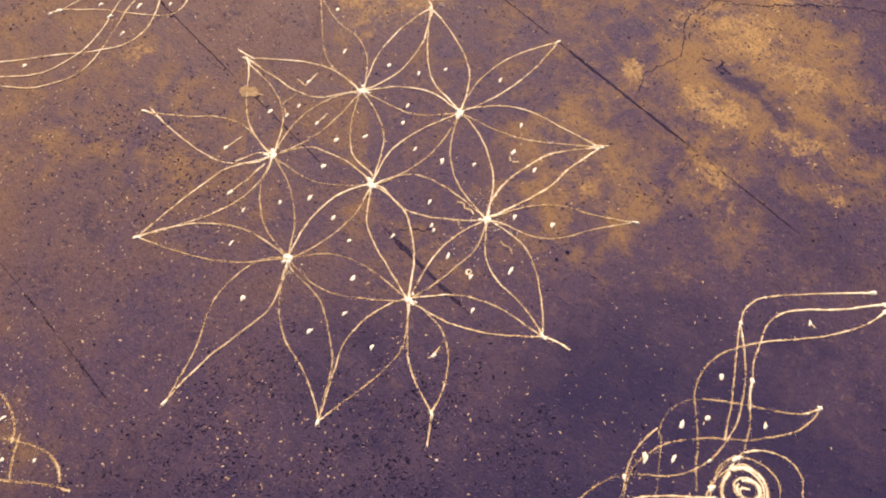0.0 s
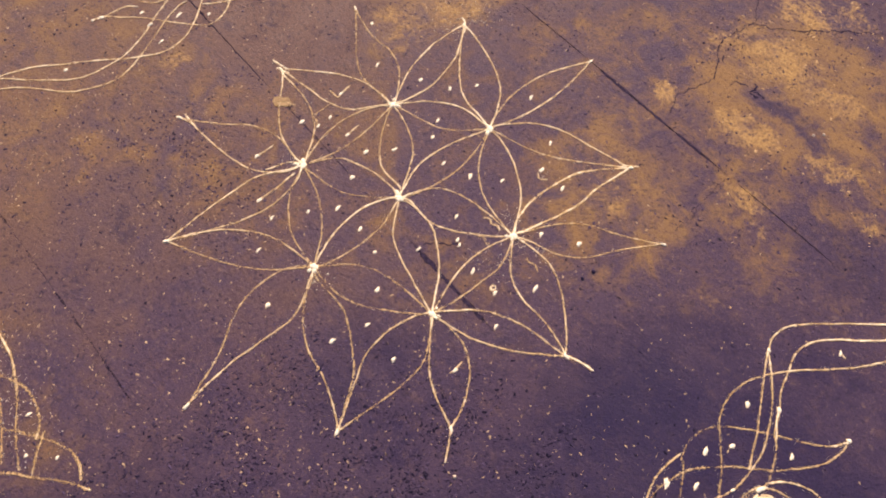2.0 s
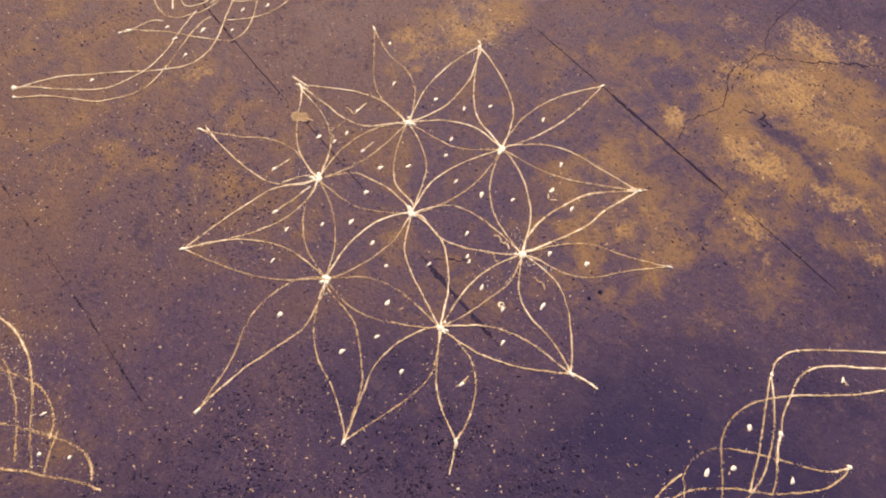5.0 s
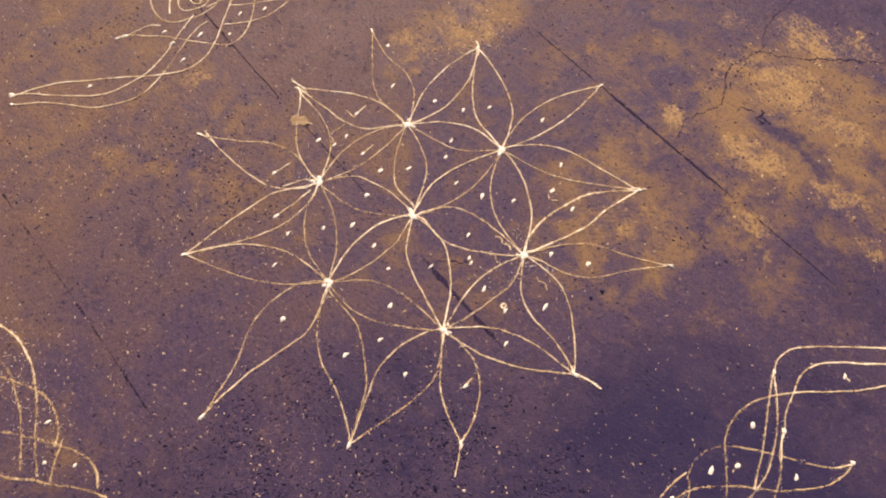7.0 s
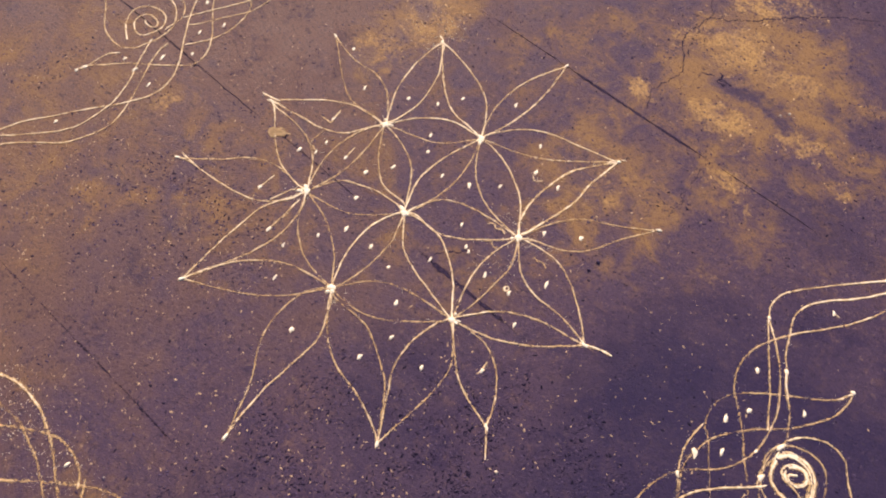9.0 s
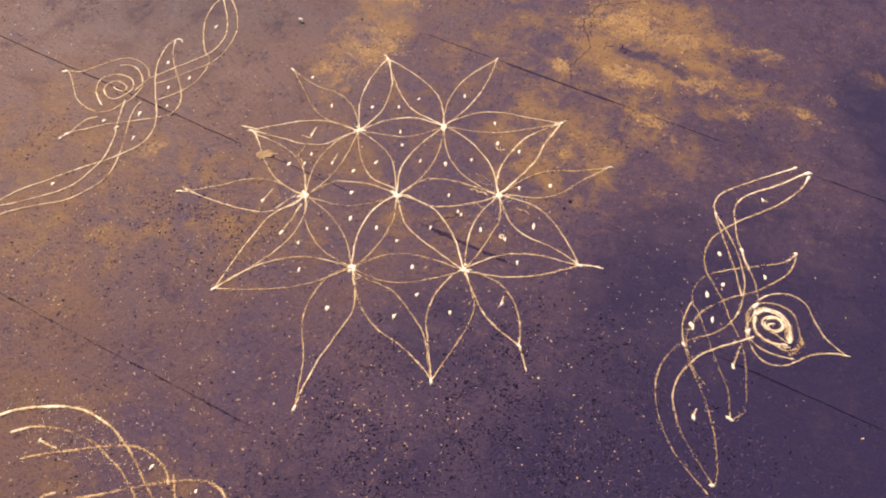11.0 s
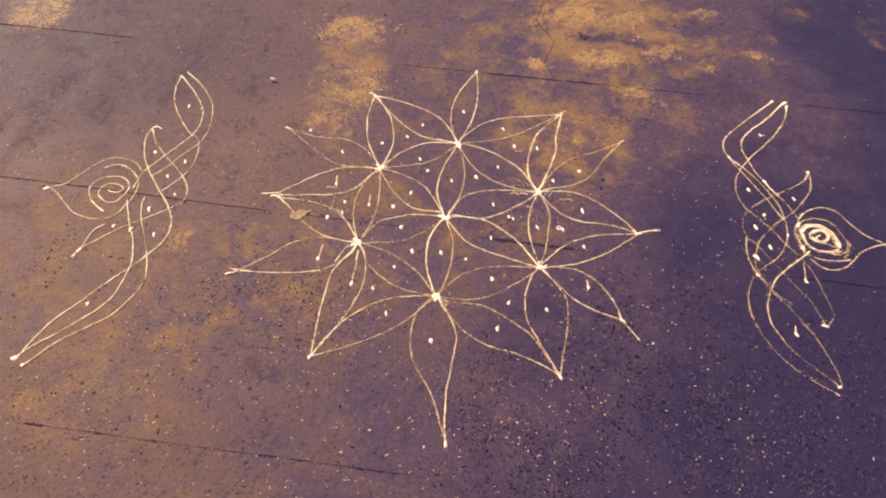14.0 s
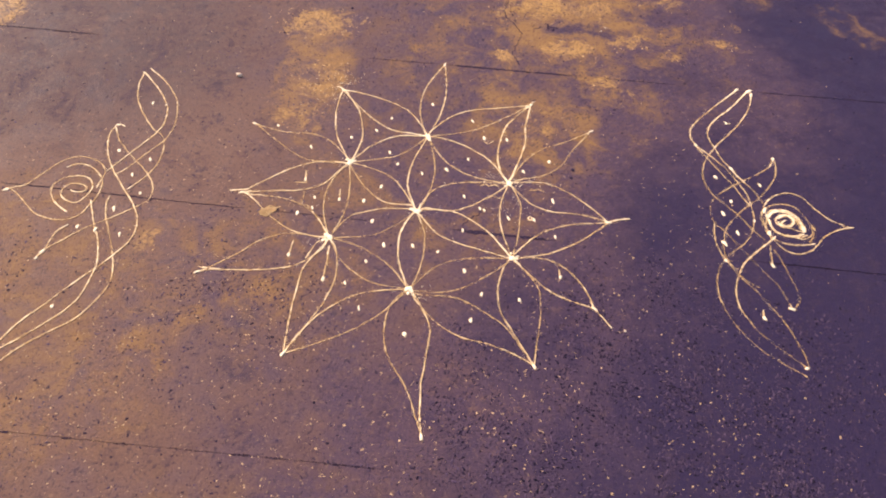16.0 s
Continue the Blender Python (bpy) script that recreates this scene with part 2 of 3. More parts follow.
# ---- building helpers ----
def part(name, bm, material, parent=None, label=""):
    """Links a bmesh as one mesh object under a thing or a part."""
    me = bpy.data.meshes.new(name)
    bm.normal_update()
    bm.to_mesh(me)
    bm.free()
    me.materials.append(material)
    ob = new(name, me)
    if parent is not None:
        ob.parent = parent
    return tagged(ob, label)


def thing(name, label, category, group="", kind=""):
    return tagged(new(name), label, category, group, kind)


def glide(points, step):
    """A smooth line through a few points, in even steps."""
    p = [Vector(q) for q in points]
    p = [p[0] * 2 - p[1], *p, p[-1] * 2 - p[-2]]
    fine = []
    for a, b, c, d in zip(p, p[1:], p[2:], p[3:]):
        for i in range(16):
            s = i / 16
            fine.append(0.5 * (2 * b + (c - a) * s + (2 * a - 5 * b + 4 * c - d) * s * s + (3 * b - a - 3 * c + d) * s ** 3))
    fine.append(p[-2])
    out, left = [fine[0]], step
    for a, b in zip(fine, fine[1:]):
        l = (b - a).length
        at = left
        while at <= l and l > 0:
            out.append(a.lerp(b, at / l))
            at += step
        left = at - l
    if (out[-1] - fine[-1]).length > step * 0.3:
        out.append(fine[-1])
    return out


def wob(x, y, seed, scale):
    return noise.noise(Vector((x * scale, y * scale, seed * 7.31)))


def crumb(bm, lay, x, y, z, r, cover):
    """One loose grain: a small squat tetrahedron."""
    t = random.uniform(0, 6.28)
    vs = [bm.verts.new((x + r * math.cos(t + i * 2.094), y + r * math.sin(t + i * 2.094), z)) for i in range(3)]
    vs.append(bm.verts.new((x, y, z + r * 0.9)))
    for v in vs:
        v[lay] = cover
    for i in range(3):
        bm.faces.new((vs[i], vs[(i + 1) % 3], vs[3]))


SEED = [0]


def trail(bm, lay, points, width, load):
    """A low ridge of flour along a line, uneven in width and thickness, with grains spilt beside it. load: at its start and end."""
    first, last = load
    SEED[0] += 1
    sd = SEED[0]
    pts = glide(points, 0.0035)
    z0 = 0.0004 + 0.0005 * random.random()
    rows = []
    n = len(pts)
    for i, p in enumerate(pts):
        d = (pts[min(i + 1, n - 1)] - pts[max(i - 1, 0)]).normalized()
        side = Vector((-d.y, d.x))
        load = first + (last - first) * i / max(1, n - 1)
        heavy = 1.04 + 0.5 * wob(p.x, p.y, sd, 13) + 0.40 * wob(p.x, p.y, sd + 3, 70) + 0.25 * wob(p.x, p.y, sd + 8, 190)
        heavy += 0.75 * math.exp(-i / 9) + 0.5 * math.exp(-(n - 1 - i) / 6)
        end = min(1.0, 0.55 + 0.15 * min(i, n - 1 - i))
        w = width * (0.6 + 0.4 * load) * 0.5 * end * (0.75 + 0.25 * heavy)
        sway = side * (0.0016 * wob(p.x, p.y, sd + 5, 30))
        row = []
        for s, h, c in ((-1.7, 0, 0.06), (-0.55, 0.65, 0.54), (0, 1, 0.70), (0.55, 0.65, 0.54), (1.7, 0, 0.06)):
            jag = 1 + 0.22 * random.uniform(-1, 1)
            q = p + sway + side * (w * s * jag)
            v = bm.verts.new((q.x, q.y, z0 + h * 0.0010 * heavy * load))
            v[lay] = c * load * (0.45 + 0.55 * heavy)
            row.append(v)
        rows.append(row)
        for _ in range(2):
            if random.random() < 0.5 * load:
                o = side * random.gauss(0, width * 0.85)
                crumb(bm, lay, p.x + o.x, p.y + o.y, 0.0003, random.uniform(0.0004, 0.0011), 1.2)
    for a, b in zip(rows, rows[1:]):
        for j in range(4):
            bm.faces.new((a[j], a[j + 1], b[j + 1], b[j]))


def flour_mesh():
    bm = bmesh.new()
    return bm, bm.verts.layers.float.new("cover")


def heap(bm, lay, x, y, rx, ry, turn, h, cover=1.3, ragged=0.28):
    """A small dropped heap of flour with an uneven rim."""
    SEED[0] += 1
    sd = SEED[0]
    c, s = math.cos(turn), math.sin(turn)
    mid = bm.verts.new((x, y, h + 0.001))
    mid[lay] = cover
    rings = []
    count = 14
    for f, g, k in ((0.45, 0.85, 1.0), (0.8, 0.45, 0.9), (1.15, 0.0, 0.3)):
        ring = []
        for i in range(count):
            t = i / count * math.tau
            r = f * (1 + ragged * wob(math.cos(t), math.sin(t), sd, 1.7) + 0.1 * random.uniform(-1, 1))
            u, v = rx * r * math.cos(t), ry * r * math.sin(t)
            q = bm.verts.new((x + c * u - s * v, y + s * u + c * v, g * h + 0.0009))
            q[lay] = cover * k
            ring.append(q)
        rings.append(ring)
    for i in range(count):
        j = (i + 1) % count
        bm.faces.new((mid, rings[0][i], rings[0][j]))
        for a, b in zip(rings, rings[1:]):
            bm.faces.new((a[i], b[i], b[j], a[j]))


def spill(parent, spots):
    """Loose grains spilt round a few places of a drawing."""
    bm, lay = flour_mesh()
    for x, y, rx, ry, count in spots:
        for _ in range(count):
            crumb(bm, lay, x + random.gauss(0, rx), y + random.gauss(0, ry), 0.0003, 0.0006 + 0.0018 * random.random() ** 3, 1.0)
    tagged(part("spilt_grains", bm, FLOUR, parent), kind="stuff")


WIDTH = 0.0051


def line(parent, name, load, points, width=WIDTH):
    bm, lay = flour_mesh()
    trail(bm, lay, [(x / 1000, y / 1000) for x, y in points], width, load if isinstance(load, tuple) else (load, load))
    return part(name, bm, FLOUR, parent)


def dot(parent, x, y, size=1.0):
    bm, lay = flour_mesh()
    heap(bm, lay, x / 1000, y / 1000, 0.0043 * size * random.uniform(0.8, 1.15), 0.0080 * size * random.uniform(0.8, 1.2), random.uniform(-0.05, 0.45), 0.0022, 1.3, 0.75)
    return part("dot", bm, FLOUR, parent)


def knot(parent, x, y, r, turn=0.0, stretch=1.0):
    bm, lay = flour_mesh()
    heap(bm, lay, x, y, r * stretch, r, turn, 0.003, 1.05, 0.6)
    return part("knot", bm, FLOUR, parent)


# ---- ground ----
def joint_y(n, x):
    """The y of the joint number n between the slabs, at x."""
    base, slope = {-1: (-0.8525, -0.057), 0: (-0.061, -0.083), 1: (0.762, -0.080)}.get(n, (1.25 + (n - 1) * 0.80 if n > 1 else -0.838 + (n + 1) * 0.80, -0.07))
    return base + slope * x


XS = [-7 + i * 0.5 for i in range(10)] + [-2 + i * 0.008 for i in range(563)] + [2.5 + i * 0.5 for i in range(1, 10)]


# stretches where a joint is open: joint, from x, to x, half gap in metres
OPEN = [(-1, -3.0, 0.05, 0.0004), (0, -2.2, -0.55, 0.0015), (0, -0.55, -0.12, 0.0010), (0, 0.10, 0.46, 0.0032), (0, 1.05, 1.9, 0.0016), (1, -2.4, -1.35, 0.0026),
        (1, -0.25, 0.05, 0.0014), (1, 0.05, 0.62, 0.0022), (1, 0.62, 0.98, 0.0014), (1, 1.25, 1.9, 0.0022)]


def edge(n, x, sign):
    """The chipped edge of a slab along a joint, closed with cement but for the open stretches."""
    gap = 0.0
    for m, a, b, g in OPEN:
        if m == n:
            gap += g * max(0.0, min(1.0, (x - a) / 0.08, (b - x) / 0.08))
    gap *= 1 + 0.9 * noise.noise(Vector((x * 9, n * 5.0, 0.3))) + 1.3 * noise.noise(Vector((x * 55, n * 5.0, sign)))
    chip = max(0.0, noise.noise(Vector((x * 40, n * 9.0, sign * 4.0))) - 0.2) * 2.2 * gap
    sway = 0.003 * noise.noise(Vector((x * 2.0, n * 3.0, 8.0))) + 0.0012 * noise.noise(Vector((x * 17.0, n * 3.0, 8.0)))
    return joint_y(n, x) + sway + sign * (0.00005 + max(0.0, gap) + chip)


def slab(n, parent):
    bm = bmesh.new()
    rows = []
    for x in XS:
        lo, hi = edge(n, x, 1), edge(n + 1, x, -1)
        dip = -0.0007 * min(1.0, (lo - joint_y(n, x)) / 0.003 if lo > joint_y(n, x) else 0.05) - 0.00002
        dip2 = -0.0007 * min(1.0, (joint_y(n + 1, x) - hi) / 0.003 if hi < joint_y(n + 1, x) else 0.05) - 0.00002
        rows.append([bm.verts.new(c) for c in ((x, lo, -0.05), (x, lo, dip), (x, lo + 0.0012, 0), (x, hi - 0.0012, 0), (x, hi, dip2), (x, hi, -0.05))])
    for a, b in zip(rows, rows[1:]):
        for j in range(5):
            bm.faces.new((a[j], b[j], b[j + 1], a[j + 1]))
    bm.faces.new(rows[0])
    bm.faces.new(rows[-1][::-1])
    return part("slab", bm, CEMENT, parent)


bm = bmesh.new()
bmesh.ops.create_grid(bm, x_segments=40, y_segments=40, size=600)
ground = part("ground", bm, SOIL)
ground.location.z = -0.05
tagged(ground, "bare earth ground under and around the cement yard", "ground", kind="structure")

pavement = thing("pavement", "worn brown-violet cement yard in long slabs", "pavement", kind="structure")
for n in range(-6, 7):
    slab(n, pavement)
bm = bmesh.new()
bmesh.ops.create_grid(bm, x_segments=60, y_segments=60, size=5.5)
for v in bm.verts:
    v.co.z = -0.0014 + 0.0006 * noise.noise(v.co * 9)
part("joint_filling", bm, DIRT, pavement, "dark dirt packed in the joints")


def dirt_band(n, x0, x1, width, load):
    """Dirt lying along the joint number n from x0 to x1, thinner towards both ends."""
    bm = bmesh.new()
    lay = bm.verts.layers.float.new("cover")
    rows = []
    count = int((x1 - x0) / 0.006)
    for i in range(count + 1):
        x = x0 + (x1 - x0) * i / count
        y = (edge(n, x, 1) + edge(n, x, -1)) / 2
        fade = min(1.0, (x - x0) / 0.12, (x1 - x) / 0.12)
        w = width * (0.5 + 0.22 * wob(x, n, 4, 8) + 0.22 * wob(x, n, 6, 45))
        row = []
        for s, c in ((-1, 0.0), (-0.35, 0.85), (0.35, 0.85), (1, 0.0)):
            v = bm.verts.new((x, y + s * w, 0.00025 if abs(s) == 1 else 0.00045))
            v[lay] = load * fade * c * (1 + 0.5 * wob(x, n, 11, 20)) - 0.1 * (1 - c)
            row.append(v)
        rows.append(row)
    for a, b in zip(rows, rows[1:]):
        for j in range(3):
            bm.faces.new((a[j], b[j], b[j + 1], a[j + 1]))
    part("joint_dirt", bm, PACKED, pavement, "dark dirt trodden along the joint")


for n, x0, x1, width, load in ((-1, -3.0, 0.08, 0.013, 0.50), (0, -2.2, -0.50, 0.009, 0.55), (0, -0.52, 0.10, 0.007, 0.42), (0, 0.06, 0.50, 0.019, 0.98), (0, 0.95, 1.9, 0.011, 0.6),
                               (1, -2.4, -1.30, 0.011, 0.7), (1, -0.32, 0.10, 0.009, 0.55), (1, 0.02, 0.66, 0.016, 0.82), (1, 0.60, 1.05, 0.010, 0.6), (1, 1.20, 1.9, 0.011, 0.65)):
    dirt_band(n, x0, x1, width, load)


def crack(points, width):
    bm = bmesh.new()
    pts = glide(points, 0.003)
    rows = []
    for i, p in enumerate(pts):
        d = (pts[min(i + 1, len(pts) - 1)] - pts[max(i - 1, 0)]).normalized()
        s = Vector((-d.y, d.x))
        p = p + s * (0.007 * wob(p.x, p.y, 3, 40) + 0.005 * wob(p.x, p.y, 5, 110))
        w = width * (0.35 + 1.5 * abs(wob(p.x, p.y, 9, 40))) * 0.5
        rows.append([bm.verts.new((q.x, q.y, z)) for q, z in ((p - s * w, 0.0003), (p, 0.0007), (p + s * w, 0.0003))])
    for a, b in zip(rows, rows[1:]):
        for j in range(2):
            bm.faces.new((a[j], a[j + 1], b[j + 1], b[j]))
    part("crack", bm, DIRT, pavement, "thin jagged crack packed with dirt")


crack([(0.28, 1.60), (0.285, 1.37), (0.333, 1.255), (0.310, 1.16), (0.312, 1.085), (0.372, 0.98), (0.338, 0.85), (0.359, 0.775)], 0.0042)
crack([(0.333, 1.25), (0.425, 1.302), (0.54, 1.41), (0.655, 1.51), (0.80, 1.60)], 0.0050)

crack([(0.612, 0.705), (0.604, 0.62), (0.612, 0.54), (0.606, 0.47)], 0.0015)
# dark smear beside the joint, built as a short crack
crack([(0.150, -0.055), (0.172, -0.024), (0.196, -0.006), (0.216, 0.014)], 0.0060)


# dark chipped pits, built as short wide cracks
crack([(0.425, 1.012), (0.447, 1.021), (0.466, 1.026)], 0.0060)
crack([(0.478, 1.050), (0.492, 1.030), (0.488, 1.012), (0.512, 1.006)], 0.0120)
crack([(0.484, 1.020), (0.505, 1.024), (0.528, 1.018)], 0.0100)
crack([(0.345, 1.075), (0.353, 1.062), (0.362, 1.056)], 0.0050)


def stain_chips():
    # small dark chips that stand alone
    for x, y, r in ((0.27, 1.07, 0.004), (-0.345, 1.11, 0.005), (-0.60, 0.925, 0.005), (-0.51, 0.755, 0.004), (1.70, 0.89, 0.006)):
        pebble("dark_pebble", r, CHIP_DARK, "small dark stone chip on the cement").matrix_basis = pose(x, y, r * 0.3, 0, 0, 57 * x)
    for x, y, r in ((0.705, 1.009, 0.0035), (0.725, 1.033, 0.0042), (0.63, -0.42, 0.004)):
        pebble("pebble", r, STONE, "small white pebble on the cement").matrix_basis = pose(x, y, r * 0.3, 0, 0, 70 * x)


# added plain walls, out of view, that close the yard and block low sky
def wall(name, x0, y0, x1, y1, z1):
    bm = bmesh.new()
    bmesh.ops.create_cube(bm, size=1)
    for v in bm.verts:
        v.co = Vector(((x0 + x1) / 2 + v.co.x * (x1 - x0), (y0 + y1) / 2 + v.co.y * (y1 - y0), z1 / 2 + v.co.z * z1 - 0.02))
    bmesh.ops.bevel(bm, geom=bm.edges[:], offset=0.02, segments=2, affect="EDGES")
    tagged(part(name, bm, WALL), "added plain plastered wall, out of view", "wall", kind="structure")


wall("unseen_wall_east", 7.4, -4.0, 7.6, 5.0, 1.2)
wall("unseen_wall_south", -4.0, -4.6, 3.6, -4.4, 2.6)

# ---- the flower drawing ----
flower = thing("floor_drawing", "large cream rice-flour flower drawing on dark cement", "floor drawing")
SPOTS = {"C": (0.000, 0.000), "H1": (-0.245, 0.206), "H2": (0.019, 0.350), "H3": (0.305, 0.138), "H4": (0.308, -0.176), "H5": (-0.006, -0.305), "H6": (-0.270, -0.123), "b": (-0.316, 0.582), "c": (0.065, 0.753), "d": (0.394, 0.535), "e": (0.606, 0.406), "f": (0.624, -0.017), "h": (0.360, -0.544), "i": (0.058, -0.759), "j": (-0.343, -0.537), "k": (-0.651, -0.272), "l": (-0.584, 0.054), "a": (-0.609, 0.383), "g": (0.546, -0.347)}
HEAVY = {("H5", "h"): 0.80, ("H4", "h"): 0.82, ("H4", "g"): 0.84, ("H5", "j"): 0.88, ("H4", "H5"): 0.9, ("H3", "f"): 0.92, ("H6", "k"): 1.0, ("H6", "j"): 1.0, ("H3", "d"): 1.22, ("H2", "d"): 1.0, ("H1", "a"): 0.95, ("H1", "l"): 1.0, ("H6", "l"): 1.0, ("H6", "H5"): 0.95, ("H5", "i"): 0.93, ("C", "H6"): 0.9, ("H3", "e"): 1.0}
STATIONS = (0.1, 0.3, 0.5, 0.7, 0.9)


def petal(a, b, one, two):
    """Two bowed lines from spot a to spot b; the bows are in millimetres off the straight line."""
    p, q = Vector(SPOTS[a]), Vector(SPOTS[b])
    across = Vector((p.y - q.y, q.x - p.x)).normalized()
    load = HEAVY.get((a, b), 1.0)
    for bows in (one, two):
        start = p + Vector((random.uniform(-1, 1), random.uniform(-1, 1))) * 0.005
        pts = [start, *[p.lerp(q, u) + across * (v / 1000) for u, v in zip(STATIONS, bows)], q]
        bm, lay = flour_mesh()
        here = load * random.uniform(0.85, 1.12)
        trail(bm, lay, pts, WIDTH * (1.4 if load > 1.1 else 1.0), (here, here))
        part("petal_line", bm, FLOUR, flower)


petal("H1", "a", (-27, -58, -54, -17, -4), (15, 54, 54, 33, 10))
petal("H1", "b", (11, 31, 38, 32, 14), (-22, -52, -58, -50, -22))
petal("H2", "b", (-24, -59, -62, -47, -21), (17, 53, 52, 35, 11))
petal("H1", "H2", (16, 41, 51, 47, 18), (-8, -24, -39, -33, -12))
petal("H1", "l", (-17, -46, -48, -33, -14), (17, 61, 61, 36, 12))
petal("H6", "l", (-22, -54, -60, -44, -10), (17, 39, 38, 20, 1))
petal("H1", "H6", (-23, -46, -51, -41, -15), (7, 20, 27, 24, 9))
petal("C", "H1", (-12, -36, -50, -41, -17), (-4, 40, 47, 36, 15))
petal("C", "H2", (18, 43, 44, 33, 11), (-18, -35, -41, -33, -12))
petal("C", "H6", (-22, -49, -60, -61, -26), (12, 30, 40, 30, 11))
petal("H2", "c", (23, 50, 56, 45, 17), (-10, -27, -31, -25, -10))
petal("H2", "d", (32, 62, 61, 36, 12), (-11, -31, -35, -23, -8))
petal("H3", "d", (37, 65, 70, 61, 22), (-5, -13, -17, -4, -1))
petal("H2", "H3", (21, 43, 49, 43, 15), (-20, -51, -61, -51, -19))
petal("H3", "e", (17, 44, 46, 22, 5), (-11, -48, -52, -26, -8))
petal("C", "H3", (32, 70, 67, 46, 16), (1, -38, -44, -32, -15))
petal("H3", "f", (25, 60, 61, 44, 18), (-19, -49, -45, -17, -2))
petal("H3", "H4", (-12, -31, -34, -26, -9), (16, 36, 31, 23, 9))
petal("C", "H4", (31, 64, 62, 48, 16), (-15, -43, -41, -26, -9))
petal("C", "H5", (12, 32, 35, 30, 15), (-23, -44, -46, -37, -15))
petal("H4", "f", (19, 45, 51, 39, 12), (-12, -29, -32, -26, -10))
petal("H4", "H5", (-14, -38, -53, -50, -18), (15, 35, 48, 47, 20))
petal("H5", "h", (6, 57, 65, 59, 20), (-20, -45, -44, -13, 1))
petal("H4", "h", (-34, -62, -65, -41, -13), (24, 60, 56, 36, 12))
petal("H4", "g", (29, 64, 71, 58, 26), (-6, -19, -29, -25, -9))
petal("H5", "i", (-54, -82, -71, -30, -10), (25, 51, 32, 10, 0))
petal("H5", "j", (-23, -61, -70, -58, -21), (12, 31, 35, 25, 9))
petal("H6", "j", (-13, -42, -36, -25, -9), (35, 62, 61, 40, 11))
petal("H6", "k", (-21, -60, -61, -31, -8), (41, 69, 59, 34, 4))
petal("H6", "H5", (13, 31, 35, 30, 10), (-18, -46, -53, -46, -18))
for name, (x, y) in SPOTS.items():
    if name[0] in "CH":
        knot(flower, x, y, 0.0088, random.uniform(0, 3), 1.3)
        for _ in range(3):
            a, r = random.uniform(0, 6.28), random.uniform(0.008, 0.021)
            knot(flower, x + r * math.cos(a), y + r * math.sin(a), random.uniform(0.0030, 0.0055), a, random.uniform(1.2, 2.2))
    else:
        knot(flower, x * 1.004, y * 1.004, 0.0042, math.atan2(y, x), 2.4)
line(flower, "petal_line", 1.1, [(624, -17), (660, -4), (698, 3)])
line(flower, "petal_line", 0.9, [(546, -347), (570, -380), (593, -413)])
line(flower, "petal_line", 1.0, [(-629, 59), (-596, 63), (-564, 71)])
line(flower, "petal_line", 1.0, [(-599, 49), (-577, 55), (-557, 63)])
line(flower, "petal_line", 1.0, [(-340, 601), (-317, 591), (-290, 560)])
line(flower, "petal_line", 0.9, [(-655, -255), (-628, -257), (-592, -259)])
line(flower, "petal_line", 0.9, [(372, 512), (380, 531), (409, 557)])
line(flower, "petal_line", 1.0, [(-275, -118), (-307, -146), (-333, -207)])
line(flower, "petal_line", 0.9, [(-266, -154), (-266, -193), (-263, -231)])
for x, y in [(-389, 276), (-253, 330), (-168, 371), (-118, 437), (-111, 263), (-78, 210), (-126, 99), (-177, 36), (-385, 122), (-342, 43), (-260, 39), (-388, -26), (-343, -2), (-142, -49), (8, 169), (-525, 377), (28, 521), (178, 438), (221, 351), (302, 347), (165, 245), (91, 192), (447, 246), (356, 195), (155, 70), (221, 15), (207, 22), (300, -16), (152, -73), (450, 66), (384, -19), (448, -84), (-387, -194), (-268, -280), (-200, -292), (-148, -379), (-7, -460), (-145, -208), (-95, -143), (-4, -142), (77, -161), (161, -232), (214, -313), (183, -407), (327, -329), (454, -238)]:
    dot(flower, x, y)

spill(flower, [(0.36, 0.145, 0.05, 0.02, 130), (0.30, 0.02, 0.04, 0.03, 60), (0.26, 0.175, 0.025, 0.012, 60), (0.335, 0.075, 0.012, 0.03, 60), (-0.29, -0.14, 0.03, 0.02, 90), (-0.34, 0.60, 0.045, 0.05, 230), (-0.25, 0.22, 0.03, 0.02, 60),
               (-0.35, 0.02, 0.03, 0.03, 50), (0.23, 0.335, 0.012, 0.008, 14), (0.0, -0.31, 0.03, 0.02, 70), (0.37, -0.012, 0.010, 0.008, 10), (0.0, 0.0, 0.03, 0.03, 40)])

# ---- the bird drawings round it ----
BIRD = "curling cream rice-flour bird drawing with a spiral eye"
bird_west = thing("bird_drawing", BIRD + ", thin lines", "floor drawing", "bird drawings round the flower")
bird_east = thing("bird_drawing", BIRD + ", thickly filled", "floor drawing", "bird drawings round the flower")
bird_south = thing("bird_drawing", "curling cream rice-flour bird drawing, loose grainy lines", "floor drawing", "bird drawings round the flower")
line(bird_west, "head_line", 1.10, [(-1097, 644), (-1079, 630), (-1005, 543), (-951, 455), (-938, 368), (-954, 311), (-986, 255), (-1018, 204), (-1044, 160), (-1064, 124)])
line(bird_west, "head_line", .98, [(-1091, 641), (-1092, 577), (-1073, 497), (-1026, 411), (-962, 330), (-928, 307), (-905, 249), (-902, 176), (-918, 125), (-942, 82), (-970, 45)])
line(bird_west, "head_line", .98, [(-1078, 669), (-1006, 605), (-937, 514), (-911, 445), (-898, 359), (-912, 284), (-951, 223), (-998, 146), (-1030, 111)])
